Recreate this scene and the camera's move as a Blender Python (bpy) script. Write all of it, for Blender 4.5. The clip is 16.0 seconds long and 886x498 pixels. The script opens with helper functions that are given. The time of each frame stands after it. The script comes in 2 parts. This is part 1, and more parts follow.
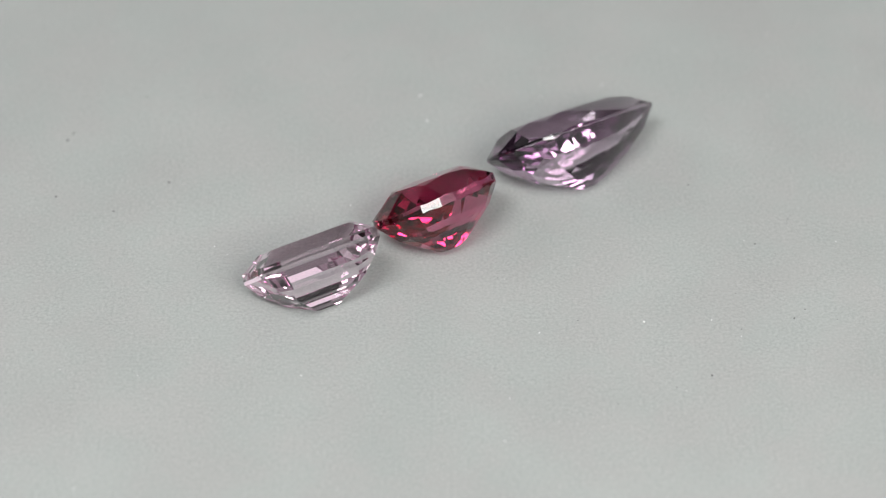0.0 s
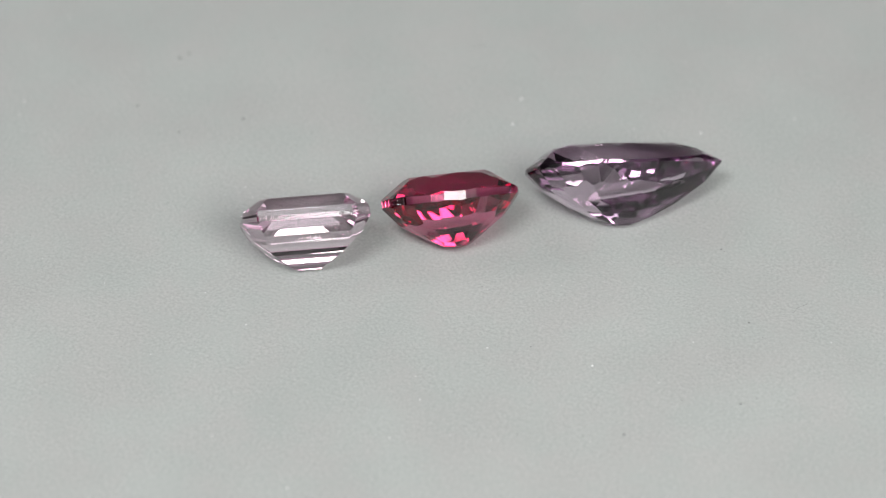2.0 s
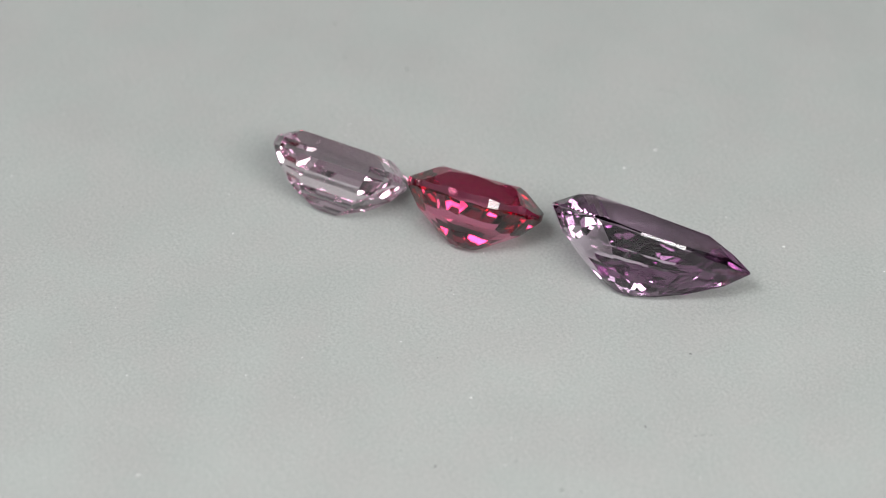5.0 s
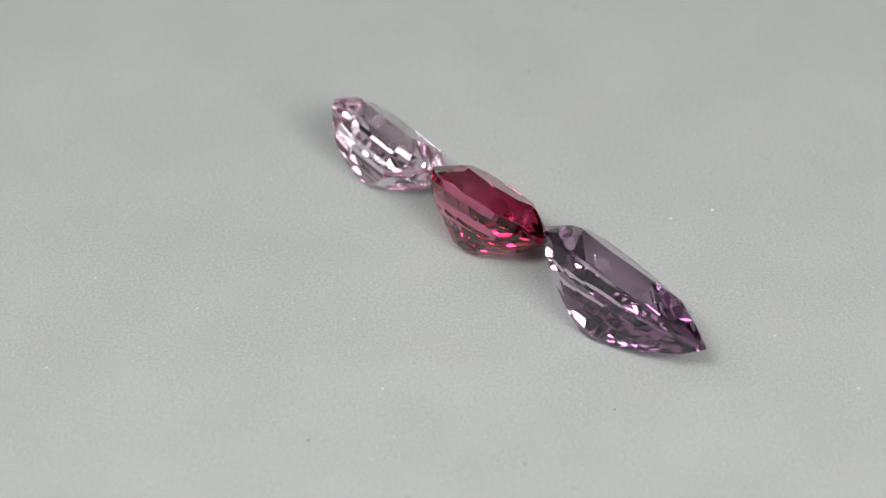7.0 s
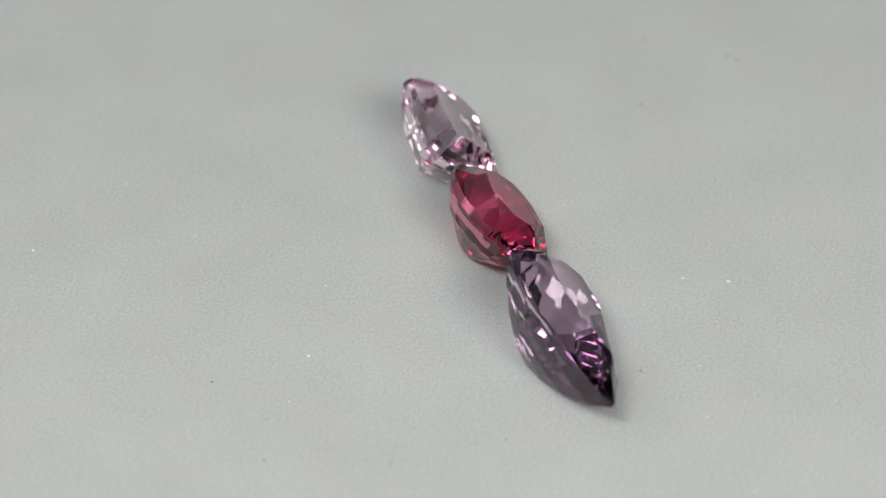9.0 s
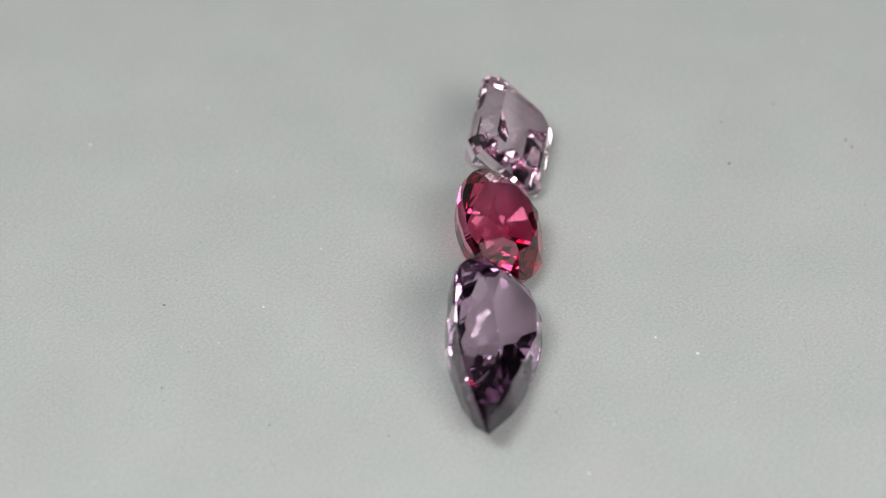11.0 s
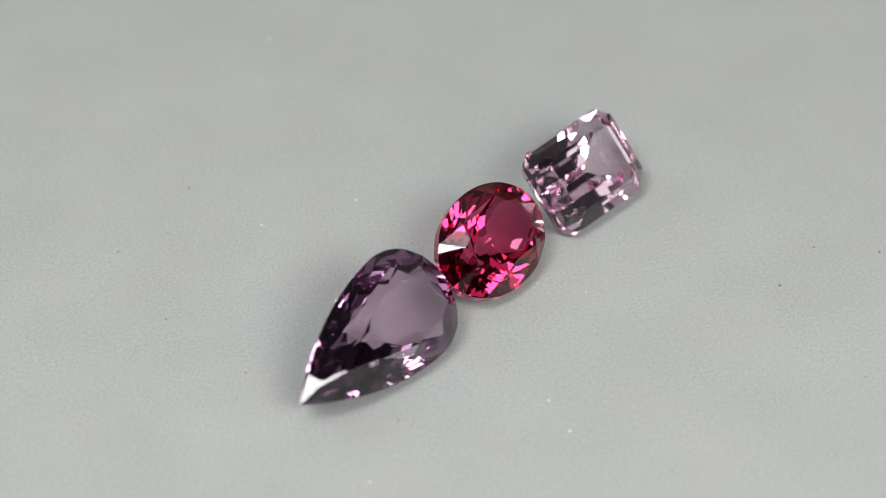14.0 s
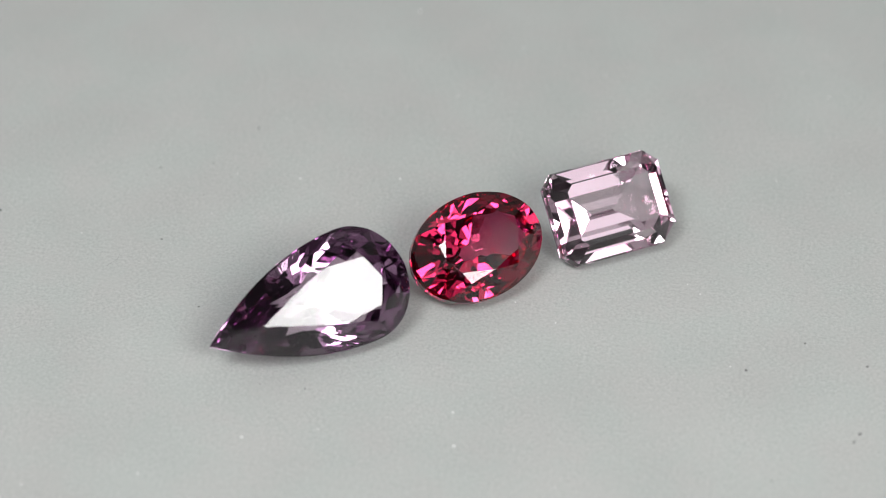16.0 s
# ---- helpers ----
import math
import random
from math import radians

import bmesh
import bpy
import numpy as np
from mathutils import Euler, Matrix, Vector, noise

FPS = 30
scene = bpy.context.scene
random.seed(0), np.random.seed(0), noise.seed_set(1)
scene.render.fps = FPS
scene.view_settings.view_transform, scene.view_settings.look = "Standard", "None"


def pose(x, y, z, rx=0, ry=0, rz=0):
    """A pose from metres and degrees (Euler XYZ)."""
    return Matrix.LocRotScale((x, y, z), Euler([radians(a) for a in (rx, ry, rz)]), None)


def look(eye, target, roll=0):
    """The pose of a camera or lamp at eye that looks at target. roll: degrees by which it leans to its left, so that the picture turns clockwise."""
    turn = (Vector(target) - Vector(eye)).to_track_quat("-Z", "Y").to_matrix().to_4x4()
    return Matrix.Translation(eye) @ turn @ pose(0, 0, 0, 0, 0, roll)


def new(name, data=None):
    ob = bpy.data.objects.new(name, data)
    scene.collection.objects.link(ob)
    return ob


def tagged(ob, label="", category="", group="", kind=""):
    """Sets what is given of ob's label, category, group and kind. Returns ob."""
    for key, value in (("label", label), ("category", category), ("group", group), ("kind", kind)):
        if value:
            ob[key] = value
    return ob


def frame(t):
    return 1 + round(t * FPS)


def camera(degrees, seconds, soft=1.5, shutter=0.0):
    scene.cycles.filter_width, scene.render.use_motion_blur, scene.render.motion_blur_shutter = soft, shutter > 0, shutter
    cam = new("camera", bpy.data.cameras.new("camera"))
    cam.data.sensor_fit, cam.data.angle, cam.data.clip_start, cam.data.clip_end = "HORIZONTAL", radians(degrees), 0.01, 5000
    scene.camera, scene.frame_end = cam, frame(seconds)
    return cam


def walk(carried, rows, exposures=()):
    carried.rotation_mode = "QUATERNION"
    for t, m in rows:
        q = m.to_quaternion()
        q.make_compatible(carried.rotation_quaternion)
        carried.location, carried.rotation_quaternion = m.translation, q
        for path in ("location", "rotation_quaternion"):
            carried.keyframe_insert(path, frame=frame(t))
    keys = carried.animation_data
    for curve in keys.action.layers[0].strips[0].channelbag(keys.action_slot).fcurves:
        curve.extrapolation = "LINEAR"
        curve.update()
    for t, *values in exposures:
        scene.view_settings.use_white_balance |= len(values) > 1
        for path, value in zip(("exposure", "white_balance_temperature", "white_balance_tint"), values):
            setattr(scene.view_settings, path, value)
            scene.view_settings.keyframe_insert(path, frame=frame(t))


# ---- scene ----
# camera: a fixed tripod view on a turning stage; metres, the turning axis is the z axis, the paper is z = 0
cam = camera(18.16, 16.0, soft=0.9)
EYE = (0.0, -0.12799, 0.10883)
view = look(EYE, (-0.0009, 0.00032, 0.00038), 0.05)
cam.data.dof.use_dof = True
cam.data.dof.focus_distance = 0.1652
cam.data.dof.aperture_fstop = 32.0
walk(cam, [(0, view), (16, view)])


def turn(t):
    """The stage's angle in degrees at t seconds: clockwise from above, close to one steady speed."""
    u = t / 16.0
    return -11.836 * t - 1.768 * u * (u - 1) + 7.850 * u * (u - 1) * (u - 0.5)


# ---- light: soft boxes behind the camera and above, a dim diffuser behind the stage; the strip over the camera, the small lamp, the broad dim fills and the dim ceiling disc are added, unseen sources ----
world = bpy.data.worlds.new("dim_room")
scene.world = world
world.use_nodes = True
world.node_tree.nodes["Background"].inputs[0].default_value = (0.9, 0.95, 1.0, 1)
world.node_tree.nodes["Background"].inputs[1].default_value = 0.01


def area_lamp(name, azimuth, height, distance, wide, high, watts, colour=(1, 1, 1)):
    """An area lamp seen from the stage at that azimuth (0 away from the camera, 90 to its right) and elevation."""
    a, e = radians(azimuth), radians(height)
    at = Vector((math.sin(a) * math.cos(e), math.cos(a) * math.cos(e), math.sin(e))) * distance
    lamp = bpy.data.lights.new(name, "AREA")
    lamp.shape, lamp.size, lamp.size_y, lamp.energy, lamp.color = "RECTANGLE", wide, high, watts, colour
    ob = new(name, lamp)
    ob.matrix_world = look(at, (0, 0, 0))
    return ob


area_lamp("softbox_right", 152, 39, 0.30, 0.148, 0.110, 0.595, (1.0, 1.0, 0.98))
area_lamp("softbox_left", -147, 57, 0.30, 0.125, 0.074, 0.455, (0.97, 1.0, 1.0))
area_lamp("softbox_high", 5, 62, 0.50, 0.22, 0.10, 0.13, (0.97, 1.0, 1.0))
# unseen strip added overhead, placed to whiten the pink stone's lower crown facets
area_lamp("strip_light_top", 180, 75, 0.45, 0.32, 0.060, 0.16, (0.97, 1.0, 1.0))
# added without a known source, to put more sparkle inside the stones
area_lamp("small_lamp_left", -75, 40, 0.50, 0.08, 0.06, 0.18, (0.97, 1.0, 1.0))
area_lamp("diffuser_back", 0, 34, 0.80, 1.2, 0.70, 0.36)
# broad unseen fill on the left, added to lighten the stones' dark insides
area_lamp("diffuser_left", -84, 34, 0.80, 1.2, 0.70, 0.60)
# unseen fill behind the camera, added to brighten the pink stone
area_lamp("diffuser_front", 180, 24, 0.85, 1.2, 0.50, 0.48)
# added fill, aimed where the pink stone's inner facets look, to whiten them
area_lamp("diffuser_right", 125, 41, 0.60, 0.27, 0.25, 0.20)
# a weak overhead disc, added as ambient fill; no such lamp is known
ceiling_lamp = bpy.data.lights.new("ceiling_lamp", "AREA")
ceiling_lamp.shape, ceiling_lamp.size, ceiling_lamp.energy = "DISK", 1.5, 0.2
new("ceiling_lamp", ceiling_lamp).matrix_world = look((0, 0, 1.39), (0, 0.0001, 0.0))
scene.view_settings.exposure = 0.0
# long light paths, for the many inner reflections of cut stones
scene.cycles.max_bounces = scene.cycles.glossy_bounces = scene.cycles.transmission_bounces = 24
scene.cycles.caustics_refractive = scene.cycles.caustics_reflective = True


# ---- materials ----
def material(name):
    m = bpy.data.materials.new(name)
    m.use_nodes = True
    return m, m.node_tree.nodes, m.node_tree.links, m.node_tree.nodes["Principled BSDF"]


def gem_material(name, crossing, inner, ior):
    """Clear polished stone: refraction under a Fresnel gloss. Light is tinted as it crosses the surface (crossing) and,
    for its longer way inside, where it is totally reflected (inner)."""
    m, nodes, links, bsdf = material(name)
    nodes.remove(bsdf)
    fresnel, ramp, mix = nodes.new("ShaderNodeFresnel"), nodes.new("ShaderNodeValToRGB"), nodes.new("ShaderNodeMixShader")
    glass, gloss = nodes.new("ShaderNodeBsdfRefraction"), nodes.new("ShaderNodeBsdfAnisotropic")
    fresnel.inputs["IOR"].default_value = glass.inputs["IOR"].default_value = ior
    glass.inputs["Roughness"].default_value = gloss.inputs["Roughness"].default_value = 0.0
    glass.inputs["Color"].default_value = (*crossing, 1)
    ramp.color_ramp.elements[0].position, ramp.color_ramp.elements[1].position = 0.93, 0.99
    ramp.color_ramp.elements[0].color, ramp.color_ramp.elements[1].color = (1, 1, 1, 1), (*inner, 1)
    links.new(fresnel.outputs[0], ramp.inputs["Fac"])
    links.new(ramp.outputs["Color"], gloss.inputs["Color"])
    links.new(fresnel.outputs[0], mix.inputs[0])
    links.new(glass.outputs[0], mix.inputs[1])
    links.new(gloss.outputs[0], mix.inputs[2])
    links.new(mix.outputs[0], nodes["Material Output"].inputs["Surface"])
    return m


def speckled(name, colour, dark, grain, relief, rough, patches=0.0):
    """A matt surface with fine grain, broad cloudy stains and a little relief. patches: how far it turns cooler and warmer from place to place."""
    m, nodes, links, bsdf = material(name)
    place = nodes.new("ShaderNodeTexCoord")
    fine, broad = nodes.new("ShaderNodeTexNoise"), nodes.new("ShaderNodeTexNoise")
    fine.inputs["Scale"].default_value, fine.inputs["Detail"].default_value = grain, 6.0
    fine.inputs["Roughness"].default_value = 0.75
    broad.inputs["Scale"].default_value, broad.inputs["Detail"].default_value = grain / 11, 4.0
    for n in (fine, broad):
        links.new(place.outputs["Object"], n.inputs["Vector"])
    # the grain stands out in some patches more than in others
    around, patch, add = [nodes.new("ShaderNodeMath") for _ in range(3)]
    around.operation, patch.operation, add.operation = "SUBTRACT", "MULTIPLY", "MULTIPLY_ADD"
    links.new(fine.outputs["Fac"], around.inputs[0])
    around.inputs[1].default_value = 0.5
    links.new(around.outputs[0], patch.inputs[0])
    links.new(broad.outputs["Fac"], patch.inputs[1])
    links.new(patch.outputs[0], add.inputs[0])
    add.inputs[1].default_value = 2.0
    # and soft clouds lie over it
    cloud, shift = nodes.new("ShaderNodeTexNoise"), nodes.new("ShaderNodeMath")
    cloud.inputs["Scale"].default_value, cloud.inputs["Detail"].default_value = grain / 40, 3.0
    links.new(place.outputs["Object"], cloud.inputs["Vector"])
    shift.operation = "MULTIPLY_ADD"
    links.new(cloud.outputs["Fac"], shift.inputs[0])
    shift.inputs[1].default_value, shift.inputs[2].default_value = 0.20, 0.40
    links.new(shift.outputs[0], add.inputs[2])
    ramp = nodes.new("ShaderNodeValToRGB")
    ramp.color_ramp.elements[0].position, ramp.color_ramp.elements[1].position = 0.36, 0.64
    ramp.color_ramp.elements[0].color, ramp.color_ramp.elements[1].color = (*dark, 1), (*colour, 1)
    links.new(add.outputs[0], ramp.inputs["Fac"])
    # faint cool and warm patches, a few millimetres wide on the card
    patchy, swing, hue = nodes.new("ShaderNodeTexNoise"), nodes.new("ShaderNodeValToRGB"), nodes.new("ShaderNodeMix")
    patchy.inputs["Scale"].default_value, patchy.inputs["Detail"].default_value = grain / 30, 5.0
    patchy.inputs["Roughness"].default_value = 0.62
    links.new(place.outputs["Object"], patchy.inputs["Vector"])
    swing.color_ramp.elements[0].position, swing.color_ramp.elements[1].position = 0.40, 0.60
    swing.color_ramp.elements[0].color = (1 - patches, 1 + 0.3 * patches, 1, 1)
    swing.color_ramp.elements[1].color = (1 + 0.6 * patches, 1 - 0.3 * patches, 1 - 0.2 * patches, 1)
    links.new(patchy.outputs["Fac"], swing.inputs["Fac"])
    hue.data_type, hue.blend_type = "RGBA", "MULTIPLY"
    hue.inputs["Factor"].default_value = 1.0
    links.new(ramp.outputs["Color"], hue.inputs["A"])
    links.new(swing.outputs["Color"], hue.inputs["B"])
    links.new(hue.outputs["Result"], bsdf.inputs["Base Color"])
    bump = nodes.new("ShaderNodeBump")
    bump.inputs["Strength"].default_value, bump.inputs["Distance"].default_value = relief, 0.0001
    links.new(fine.outputs["Fac"], bump.inputs["Height"])
    links.new(bump.outputs["Normal"], bsdf.inputs["Normal"])
    bsdf.inputs["Roughness"].default_value = rough
    return m


PAPER = speckled("grey_card", (0.485, 0.49, 0.478), (0.372, 0.379, 0.370), 5200, 0.04, 0.85, 0.016)
PLASTIC = speckled("black_plastic", (0.04, 0.04, 0.04), (0.03, 0.03, 0.03), 2000, 0.1, 0.4)
TABLE = speckled("table_laminate", (0.42, 0.41, 0.40), (0.36, 0.35, 0.34), 300, 0.1, 0.5)
WALL = speckled("wall_paint", (0.13, 0.132, 0.13), (0.11, 0.112, 0.11), 60, 0.2, 0.9)
FLECK = speckled("dust", (0.20, 0.20, 0.19), (0.11, 0.11, 0.11), 9000, 0.2, 0.9)
LINT = speckled("white_lint", (0.85, 0.85, 0.84), (0.75, 0.75, 0.74), 9000, 0.2, 0.9)
PINK = gem_material("pale_pink_spinel", (0.995, 0.93, 0.966), (0.994, 0.93, 0.968), 1.72)
RED = gem_material("raspberry_red_spinel", (0.87, 0.44, 0.585), (0.80, 0.31, 0.46), 1.72)
PURPLE = gem_material("greyish_purple_spinel", (0.91, 0.825, 0.895), (0.66, 0.54, 0.645), 1.72)


# ---- mesh helpers ----
def mesh_object(name, bm, mat, parent=None):
    data = bpy.data.meshes.new(name)
    bmesh.ops.recalc_face_normals(bm, faces=bm.faces)
    bm.to_mesh(data)
    bm.free()
    data.materials.append(mat)
    ob = new(name, data)
    ob.parent = parent
    return ob


def part(name, bm, mat, parent, label=""):
    return tagged(mesh_object(name, bm, mat, parent), label)


def box(low, high):
    bm = bmesh.new()
    bmesh.ops.create_cube(bm, size=1)
    for v in bm.verts:
        v.co = [low[i] + (v.co[i] + 0.5) * (high[i] - low[i]) for i in range(3)]
    return bm


def lathe(profile, n=128):
    """A solid of revolution from (radius, z) rows that start and end on the axis."""
    bm = bmesh.new()
    rings = []
    for r, z in profile:
        rings.append([bm.verts.new((0, 0, z))] if r == 0 else
                     [bm.verts.new((r * math.cos(2 * math.pi * i / n), r * math.sin(2 * math.pi * i / n), z)) for i in range(n)])
    for a, b in zip(rings, rings[1:]):
        for i in range(n):
            j = (i + 1) % n
            quad = [a[i % len(a)], a[j % len(a)], b[j % len(b)], b[i % len(b)]]
            bm.faces.new(list(dict.fromkeys(quad)))
    return bm


# ---- cut stones: a prism of the girdle's outline, ground facet by facet ----
def grind(faces, normal, reach):
    """Cut a convex solid, a list of faces of points, down to the half space normal . p <= reach."""
    kept, rim = [], []
    for poly in faces:
        out = []
        for p, q in zip(poly, poly[1:] + poly[:1]):
            a, b = float(normal @ p) - reach, float(normal @ q) - reach
            if a <= 1e-9:
                out.append(p)
            if (a < -1e-9 and b > 1e-9) or (a > 1e-9 and b < -1e-9):
                cross = p + (q - p) * (a / (a - b))
                out.append(cross)
                rim.append(cross)
            elif abs(a) <= 1e-9:
                rim.append(p)
        if len(out) > 2:
            kept.append(out)
    if len(kept) == len(faces) and len(rim) < 3:
        return faces
    points = []
    for p in rim:
        if all(np.linalg.norm(p - q) > 1e-6 for q in points):
            points.append(p)
    if len(points) > 2:
        middle = sum(points) / len(points)
        u = points[0] - middle
        u = u / np.linalg.norm(u)
        w = np.cross(normal, u)
        points.sort(key=lambda p: math.atan2(float((p - middle) @ w), float((p - middle) @ u)))
        kept.append(points)
    return kept


def cut_stone(outline, planes, low, high):
    """outline: girdle points in mm; planes: (normal, point) rows."""
    ring = [np.array((x, y, 0.0)) for x, y in outline]
    lift = np.array((0, 0, 1.0))
    top, bottom = [p + lift * high for p in ring], [p + lift * low for p in ring]
    faces = [top, bottom[::-1]]
    for i in range(len(ring)):
        j = (i + 1) % len(ring)
        faces.append([bottom[i], bottom[j], top[j], top[i]])
    for normal, point in planes:
        normal = np.array(normal, float)
        normal /= np.linalg.norm(normal)
        faces = grind(faces, normal, float(normal @ np.array(point, float)))
    bm = bmesh.new()
    for poly in faces:
        bm.faces.new([bm.verts.new(p * 0.001) for p in poly])
    bmesh.ops.remove_doubles(bm, verts=bm.verts, dist=2e-6)
    bmesh.ops.dissolve_degenerate(bm, edges=bm.edges, dist=1e-6)
    return bm


def support(outline, bearing):
    """The outline's point that lies farthest towards a bearing."""
    d = (math.cos(radians(bearing)), math.sin(radians(bearing)))
    return max(outline, key=lambda p: p[0] * d[0] + p[1] * d[1])


def bearings(outline, count, offset=0.5):
    """The bearings of count places spread evenly along a closed outline, from its first point on."""
    n = len(outline)
    sides = [(outline[i], outline[(i + 1) % n]) for i in range(n)]
    lengths = [math.dist(p, q) for p, q in sides]
    found = []
    for k in range(count):
        want, i = sum(lengths) * (k + offset) / count, 0
        while want > lengths[i]:
            want, i = want - lengths[i], i + 1
        (x0, y0), (x1, y1) = sides[i]
        found.append(math.degrees(math.atan2(x0 - x1, y1 - y0)))
    return found


def facets(outline, centre, keel, rows, profile, wobble=0.0, seed=1):
    """Facet planes, one row of bearings for each step of a profile of (share of the outline, height). wobble: how unevenly they are cut."""
    planes, rnd = [], random.Random(seed)
    for row, (s0, z0), (s1, z1) in zip(rows, profile, profile[1:]):
        for bearing in row:
            d = (math.cos(radians(bearing)), math.sin(radians(bearing)))
            p = support(outline, bearing)
            middle = centre[0] * d[0] + centre[1] * d[1]
            r0, r1 = (middle + s * (p[0] * d[0] + p[1] * d[1] - middle) + (1 - s) * keel * abs(d[0]) for s in (s0, s1))
            rise = abs(z1 - z0) * (1 + wobble * rnd.uniform(-1, 1))
            planes.append(((d[0] * rise, d[1] * rise, (r0 - r1) * (1 if z1 > z0 else -1)), (d[0] * r0, d[1] * r0, z0)))
    return planes


def slanted(bearing, slope, point):
    """A facet plane through a point, leaning from level by slope towards a bearing."""
    b, s = radians(bearing), radians(slope)
    return ((math.sin(s) * math.cos(b), math.sin(s) * math.sin(b), math.cos(s)), point)


def level_meet(first, second, z):
    """Where two facet planes meet at a height."""
    (n, p), (m, q) = first, second
    c, e = sum(i * j for i, j in zip(n, p)) - n[2] * z, sum(i * j for i, j in zip(m, q)) - m[2] * z
    det = n[0] * m[1] - n[1] * m[0]
    return (c * m[1] - e * n[1]) / det, (n[0] * e - m[0] * c) / det, z


def through_points(p, q, r):
    """The facet plane through three points, facing up."""
    n = np.cross(np.subtract(q, p), np.subtract(r, p))
    return tuple(n if n[2] > 0 else -n), p


def leaning(outline, bearing, z, point):
    """The facet plane that faces a bearing, from the outline at z up through a point."""
    d = (math.cos(radians(bearing)), math.sin(radians(bearing)))
    p = support(outline, bearing)
    reach = (p[0] - point[0]) * d[0] + (p[1] - point[1]) * d[1]
    return (d[0] * (point[2] - z), d[1] * (point[2] - z), reach), point


def brilliant_crown(outline, high, mains, star, rim, upper, bare=0):
    """A table, main facets from each of its corners (x, y, bearing, height at the girdle) to the girdle, a star facet on
    each side of the table down to the height star, and upper girdle facets below the stars, split in two where upper is 2;
    bare: within that many degrees of bearing 0 there are none."""
    planes = [((0, 0, 1), (0, 0, high))]
    kites = [leaning(outline, bearing, z, (x, y, high)) for x, y, bearing, z in mains]
    for i, kite in enumerate(kites):
        j = (i + 1) % len(kites)
        tip = level_meet(kite, kites[j], star)
        planes += [kite, through_points((*mains[i][:2], high), (*mains[j][:2], high), tip)]
        start, turned = mains[i][2], (mains[j][2] - mains[i][2]) % 360
        for k in range(upper):
            bearing = start + turned * (k + 0.5 + (0.12 if k == 0 else -0.12) * (upper - 1)) / upper
            if math.cos(radians(bearing)) < math.cos(radians(bare)) or not bare:
                planes.append(leaning(outline, bearing, rim, tip))
    return planes


def oval_stone():
    a, b = 4.27, 3.15
    outline = [(a * math.cos(2 * math.pi * i / 80), b * math.sin(2 * math.pi * i / 80)) for i in range(80)]
    mains = [(2.48, -0.04, -18, 0.17), (1.98, 1.06, 36, 0.34), (0.06, 1.74, 88, 0.30), (-1.86, 1.22, 140, 0.28),
             (-2.44, 0.08, 184, 0.26), (-1.90, -1.16, 219, 0.28), (0.02, -1.76, 268, 0.34), (1.95, -1.10, 318, 0.45)]
    planes = brilliant_crown(outline, 1.46, mains, 1.29, 0.31, 1)
    planes += facets(outline, (0, 0), 0.137, [bearings(outline, 16, 0.25), bearings(outline, 20, 0.25), bearings(outline, 12, 0), bearings(outline, 8, 0.25), bearings(outline, 20, 0)],
                     [(1, -0.14), (0.732, -1.443), (0.497, -2.102), (0.285, -2.679), (0.142, -2.99), (0.01, -3.098)], 0.011, 11)
    planes.append(((0, 0, -1), (0, 0, -3.078)))
    return cut_stone(outline, planes, -6, 6)


def pear_stone():
    half, head, rest_length, power = 3.46, 3.14, 9.39, 1.99
    flank = [(rest_length * i / 32, half * (1 - (i / 32) ** power)) for i in range(1, 33)]
    bow = [(head * math.cos(q), half * math.sin(q)) for q in (math.pi / 2 + math.pi * i / 32 for i in range(33))]
    outline = flank[::-1] + bow + [(x, -y) for x, y in flank[:-1]]
    mains = [(6.32, 0.20, 0, 0.24), (3.30, 1.34, 70, 0.12), (1.64, 1.90, 82, 0.10), (-0.64, 1.66, 126, 0.10), (-1.30, 0.18, 180, 0.10),
             (-0.74, -1.30, 230, 0.10), (1.54, -1.58, 278, 0.10), (3.10, -1.10, 290, 0.12)]
    planes = brilliant_crown(outline, 1.28, mains, 1.02, 0.05, 2, 60)
    # the two facets that meet in a ridge at the point
    planes += [slanted(-40, 36, (9.38, 0, 0.02)), slanted(50, 36, (9.38, 0, 0.02))]
    planes += facets(outline, (2.6, 0), 0.24, [bearings(outline, 22, 0.5), bearings(outline, 22, 0.0), bearings(outline, 16, 0.5), bearings(outline, 12, 0.25)],
                     [(1, -0.10), (0.822, -1.243), (0.519, -2.461), (0.244, -3.276), (0.035, -3.70)], 0.02, 11)
    planes.append(((0, 0, -1), (0, 0, -3.69)))
    return cut_stone(outline, planes, -6, 6)


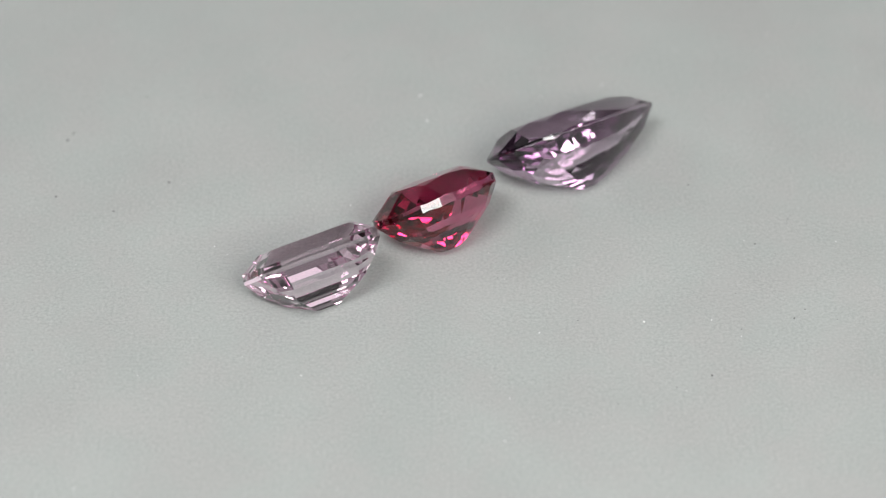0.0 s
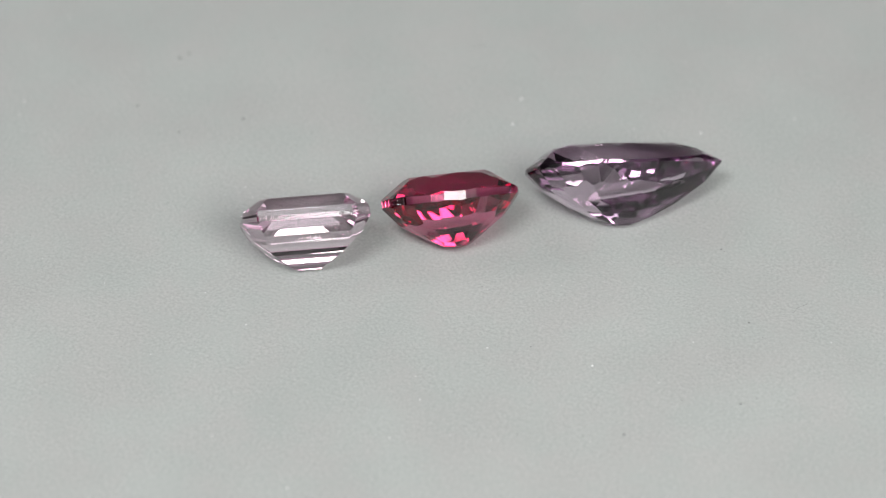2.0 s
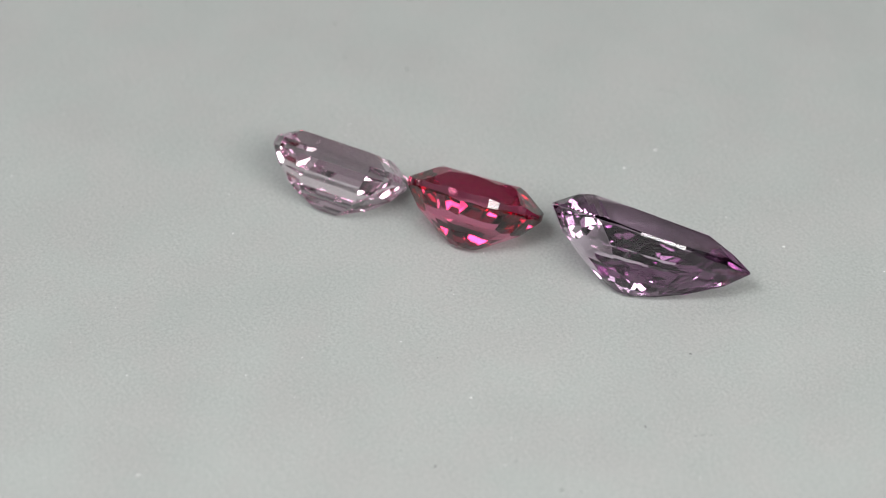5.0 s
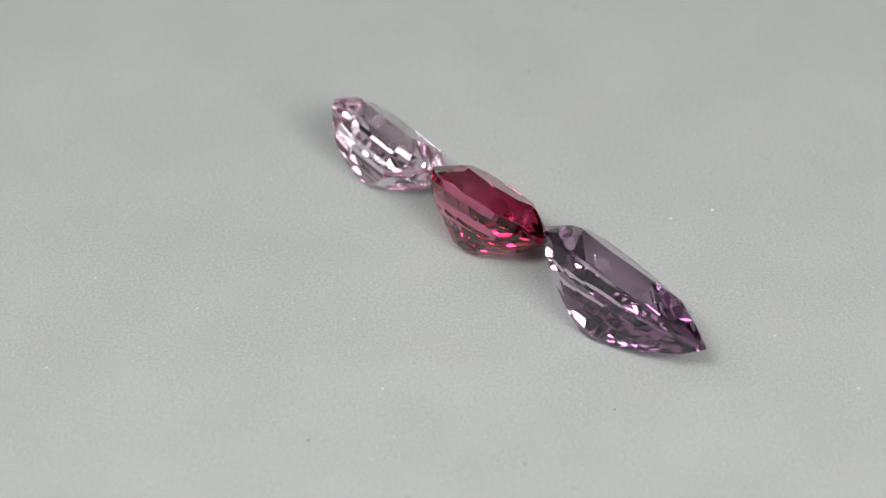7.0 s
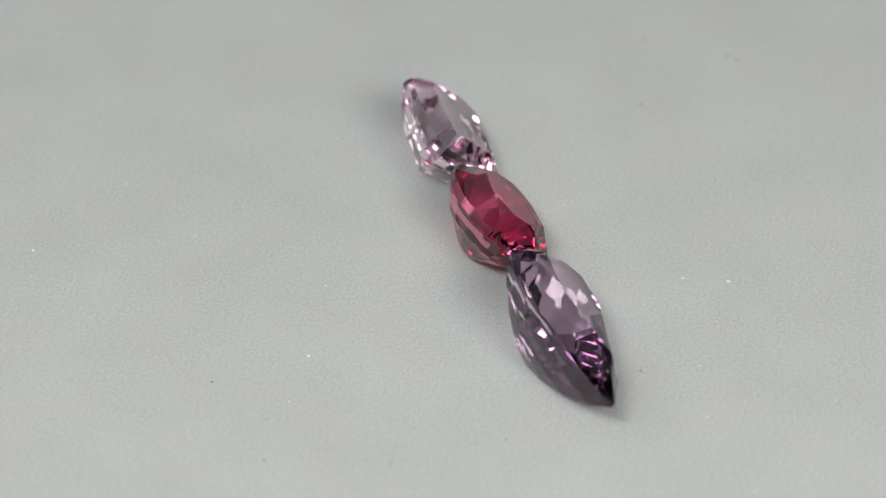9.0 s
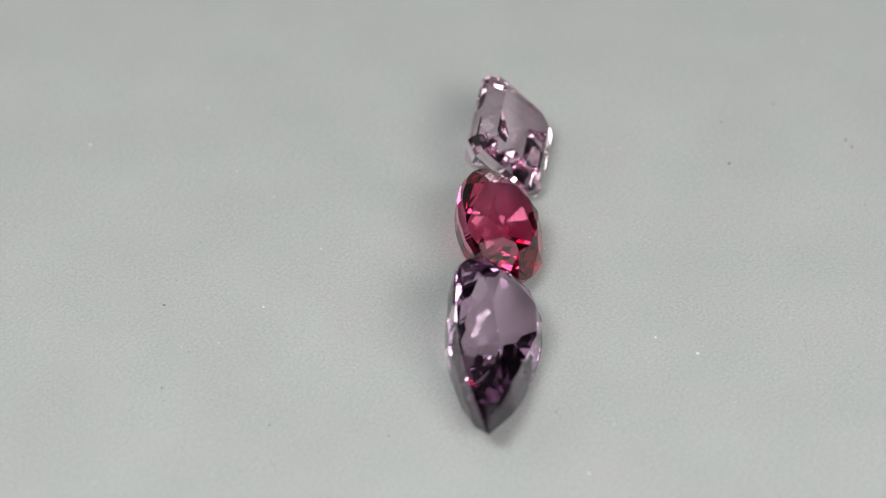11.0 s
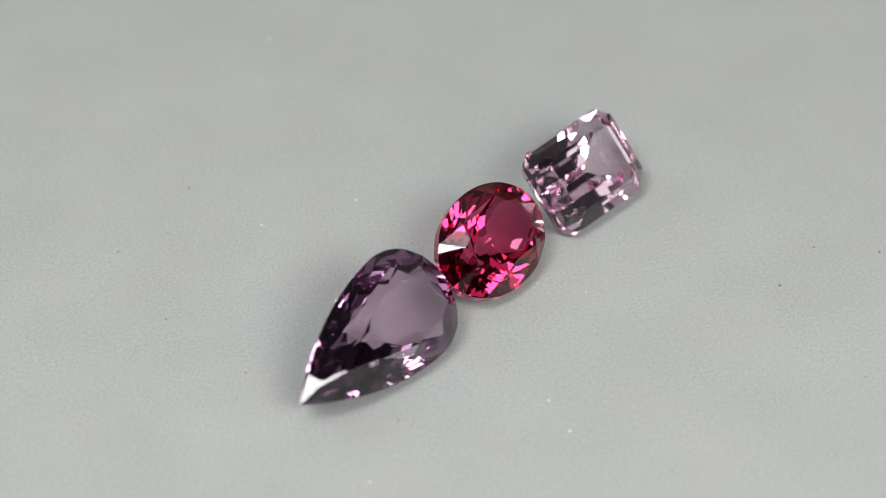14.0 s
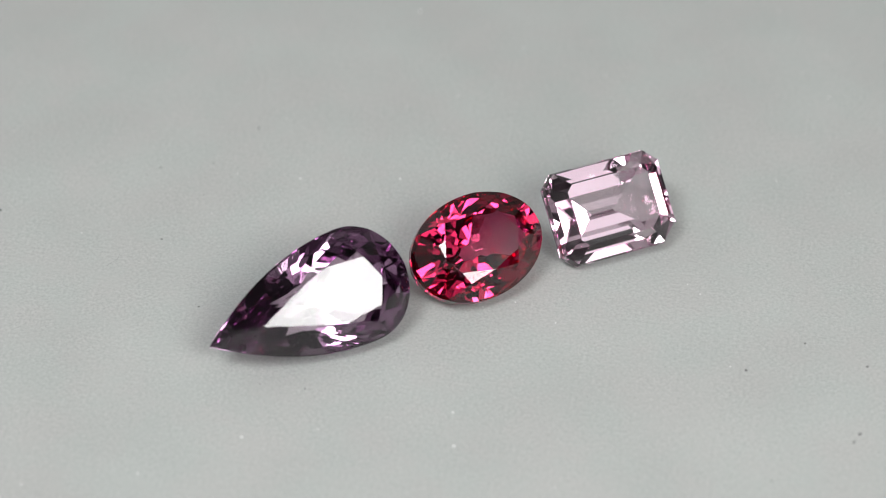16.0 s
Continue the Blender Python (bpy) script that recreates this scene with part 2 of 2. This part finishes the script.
def emerald_stone():
    a, b, c = 3.82, 2.91, 0.81
    wide = c + 0.30  # one corner is cut back farther than the others
    outline = [(a, b - c), (a - c, b), (wide - a, b), (-a, b - wide), (-a, c - b), (c - a, -b), (a - c, -b), (a, c - b)]
    edge = (a + b - c) / math.sqrt(2)
    # rows of (distance along the normal, height) for sides, ends and corners
    side = [(b, -0.14), (2.279, -1.116), (1.26, -2.21), (0.0, -3.045)]
    end = [(a, -0.14), (3.268, -1.116), (2.009, -2.21), (0.755, -3.045)]
    corner = [(edge, -0.14), (3.408, -1.116), (2.527, -2.21), (0.62, -3.045)]
    side_up, end_up, corner_up = [[(d, 0.12), (d - 0.09, 0.50), (d - inset, 1.25)] for d, inset in ((b, 1.02), (a, 1.18), (edge, 1.27))]
    planes = [((0, 0, 1), (0, 0, 1.25))]
    for bearing in range(0, 360, 45):
        rows = (end, end_up) if bearing % 180 == 0 else (side, side_up) if bearing % 90 == 0 else (corner, corner_up)
        d = (math.cos(radians(bearing)), math.sin(radians(bearing)))
        back = (wide - c) / math.sqrt(2) if bearing == 135 else 0.0
        for row in rows:
            for (d0, z0), (d1, z1) in zip(row, row[1:]):
                d0, d1 = d0 - back, d1 - back
                planes.append(((d[0] * abs(z1 - z0), d[1] * abs(z1 - z0), (d0 - d1) * (1 if row is rows[1] else -1)), (d[0] * d0, d[1] * d0, z0)))
    return cut_stone(outline, planes, -6, 6)


def gemstone(name, bm, mat, label):
    """A cut stone whose facets are shared out to its table, crown, girdle and pavilion; edge to edge they close the solid."""
    stone = tagged(new(name), label, "gemstone", "three gemstones in a row")
    bmesh.ops.recalc_face_normals(bm, faces=bm.faces)
    top = max(v.co.z for v in bm.verts)
    shares = {"table": [], "crown": [], "girdle": [], "pavilion": []}
    for f in bm.faces:
        level = min(v.co.z for v in f.verts) > top - 1e-6
        shares["table" if level else "girdle" if abs(f.normal.z) < 0.15 else "crown" if f.normal.z > 0 else "pavilion"].append([v.co.copy() for v in f.verts])
    bm.free()
    made = {}
    for share in ("crown", "girdle", "pavilion", "table"):
        points, sides = {}, []
        for poly in shares[share]:
            sides.append([points.setdefault(tuple(p), len(points)) for p in poly])
        data = bpy.data.meshes.new(share)
        data.from_pydata(list(points), [], sides)
        data.materials.append(mat)
        made[share] = new(share, data)
        made[share].parent = made["crown"] if share == "table" else stone
    return stone


def rest(stone, x, y, yaw, tilt, roll):
    """The pose at 0 s of a stone that lies on its pavilion with its lowest point on the paper."""
    m = pose(0, 0, 0, 0, 0, yaw) @ pose(0, 0, 0, tilt) @ pose(0, 0, 0, 0, roll)
    low = min((m @ v.co).z for ob in stone.children for v in ob.data.vertices)
    return Matrix.Translation((x, y, -low)) @ m


# ---- the room ----
def room():
    for name, low, high in (("wall_north", (-1.3, 1.2, -0.8), (1.3, 1.3, 1.4)), ("wall_south", (-1.3, -1.3, -0.8), (1.3, -1.2, 1.4)),
                            ("wall_east", (1.2, -1.2, -0.8), (1.3, 1.2, 1.4)), ("wall_west", (-1.3, -1.2, -0.8), (-1.2, 1.2, 1.4))):
        tagged(mesh_object(name, box(low, high), WALL), "plain matt grey painted wall", "wall", kind="structure")
    tagged(mesh_object("ceiling", box((-1.3, -1.3, 1.404), (1.3, 1.3, 1.5)), WALL), "plain matt grey painted ceiling", "ceiling", kind="structure")
    tagged(mesh_object("floor", box((-1.3, -1.3, -0.9), (1.3, 1.3, -0.804)), TABLE), "plain grey floor under the table", "floor", kind="structure")
    top = box((-0.6, -0.5, -0.085), (0.6, 0.5, -0.055))
    bmesh.ops.bevel(top, geom=top.edges[:], offset=0.004, segments=2, affect="EDGES")
    table = new("work_table")
    tagged(table, "plain grey laminate work table under the turntable", "table")
    part("tabletop", top, TABLE, table)
    for x in (-0.55, 0.55):
        for y in (-0.45, 0.45):
            part("leg", box((x - 0.02, y - 0.02, -0.804), (x + 0.02, y + 0.02, -0.085)), PLASTIC, table)


def turntable():
    """A still base, and a platter with its card that turns on it."""
    table = tagged(new("turntable"), "small black display turntable covered with pale grey card", "turntable")
    part("base", lathe([(0, -0.055), (0.078, -0.055), (0.08, -0.053), (0.08, -0.022), (0.078, -0.020), (0, -0.020)]), PLASTIC, table, "round black plastic base")
    platter = part("platter", lathe([(0, -0.020), (0.03, -0.020), (0.03, -0.012), (0.098, -0.012), (0.1, -0.010), (0.1, -0.003), (0.099, -0.002), (0, -0.002)]), PLASTIC, table, "slowly turning black platter")
    part("card", lathe([(0, -0.002), (0.0985, -0.002), (0.0985, 0.0), (0, 0.0)]), PAPER, platter, "pale grey card disc with fine grain and specks")
    return platter


def dust():
    """Tiny flecks of dust and fibre that lie on the card."""
    rnd = random.Random(7)
    spots = [(-0.0181, 0.0071, 0.24), (-0.0246, 0.0120, 0.22), (-0.0250, 0.0056, 0.22), (-0.0213, 0.0042, 0.17), (0.0286, 0.0004, 0.26),
             (-0.0249, 0.0113, 0.24), (0.0199, -0.0054, 0.17), (0.0206, -0.0046, 0.15), (0.0167, -0.0064, 0.13), (0.0144, 0.0071, 0.15),
             (0.0181, 0.0014, 0.17), (0.0071, -0.0057, 0.11), (0.0166, -0.0032, 0.11), (0.0147, -0.0104, 0.20), (-0.0164, 0.0159, 0.12),
             (-0.0323, -0.0020, 0.20), (-0.0203, 0.0159, 0.15), (-0.0336, -0.0048, 0.22), (0.0024, -0.0019, 0.10), (0.0067, 0.0130, 0.14)]
    for _ in range(150):
        r, q = 0.045 * math.sqrt(rnd.random()), rnd.random() * 2 * math.pi
        spots.append((r * math.cos(q), r * math.sin(q), 0.03 + 0.08 * rnd.random() ** 3))
    bm = bmesh.new()
    for x, y, size in spots:
        m = pose(x, y, 0.00001, 0, 0, rnd.random() * 360) @ Matrix.Diagonal((size * (0.6 + rnd.random()) * 0.0004, size * 0.00034, size * 0.0002, 1))
        bmesh.ops.create_icosphere(bm, subdivisions=1, radius=1, matrix=m)
    for x, y, yaw in ((0.02025, 0.00335, 70), (-0.0076, 0.0200, 52)):
        for k in range(6):
            m = pose(x, y, 0.00002, 0, 0, yaw) @ pose(k * 0.00022, 0.00008 * math.sin(k * 0.9), 0, 0, 0, 12 * math.cos(k * 0.9)) @ Matrix.Diagonal((0.00013, 0.000009, 0.000008, 1))
            bmesh.ops.create_icosphere(bm, subdivisions=1, radius=1, matrix=m)
    pale = bmesh.new()
    white = [(0.0110, -0.0058), (-0.0025, 0.0162), (-0.0020, 0.0135), (0.0068, -0.0249), (0.0094, 0.0175)]
    for k in range(180):
        r, q, size = 0.045 * math.sqrt(rnd.random()), rnd.random() * 2 * math.pi, 0.05 + 0.10 * rnd.random() ** 2
        x, y, size = (*white[k], 0.2) if k < len(white) else (r * math.cos(q), r * math.sin(q), size)
        m = pose(x, y, 0.00001, 0, 0, rnd.random() * 360) @ Matrix.Diagonal((size * (0.6 + rnd.random()) * 0.0005, size * 0.0004, size * 0.0003, 1))
        bmesh.ops.create_icosphere(pale, subdivisions=1, radius=1, matrix=m)
    lint = tagged(mesh_object("lint", pale, LINT), "scattered tiny white lint specks on the card", "lint", kind="stuff")
    return lint, tagged(mesh_object("dust", bm, FLECK), "scattered tiny dark dust flecks and short fibres on the card", "dust", kind="stuff")


room()
STAGE = turntable()
LINT_SPECKS, DUST = dust()
EMERALD = gemstone("emerald_cut_gemstone", emerald_stone(), PINK, "pale pink faceted emerald-cut spinel lying tilted on the grey card")
OVAL = gemstone("oval_gemstone", oval_stone(), RED, "raspberry-red faceted oval spinel lying tilted on the grey card")
PEAR = gemstone("pear_gemstone", pear_stone(), PURPLE, "greyish-purple faceted pear-shaped spinel lying tilted on the grey card")
RESTING = [(STAGE, Matrix.Identity(4)), (DUST, Matrix.Identity(4)), (LINT_SPECKS, Matrix.Identity(4)),
           (EMERALD, rest(EMERALD, -0.00870, -0.00316, 32.6, -44.0, 1.2)),
           (OVAL, rest(OVAL, -0.00141, 0.00207, 46.1, -39.1, 7.7)),
           (PEAR, rest(PEAR, 0.00480, 0.00716, 42.9, -43.5, 9.0))]


def motions():
    """The stage and all that lies on it turn together."""
    times = [0.5 * i for i in range(33)]
    for ob, m in RESTING:
        walk(ob, [(t, pose(0, 0, 0, 0, 0, turn(t)) @ m) for t in times])


motions()
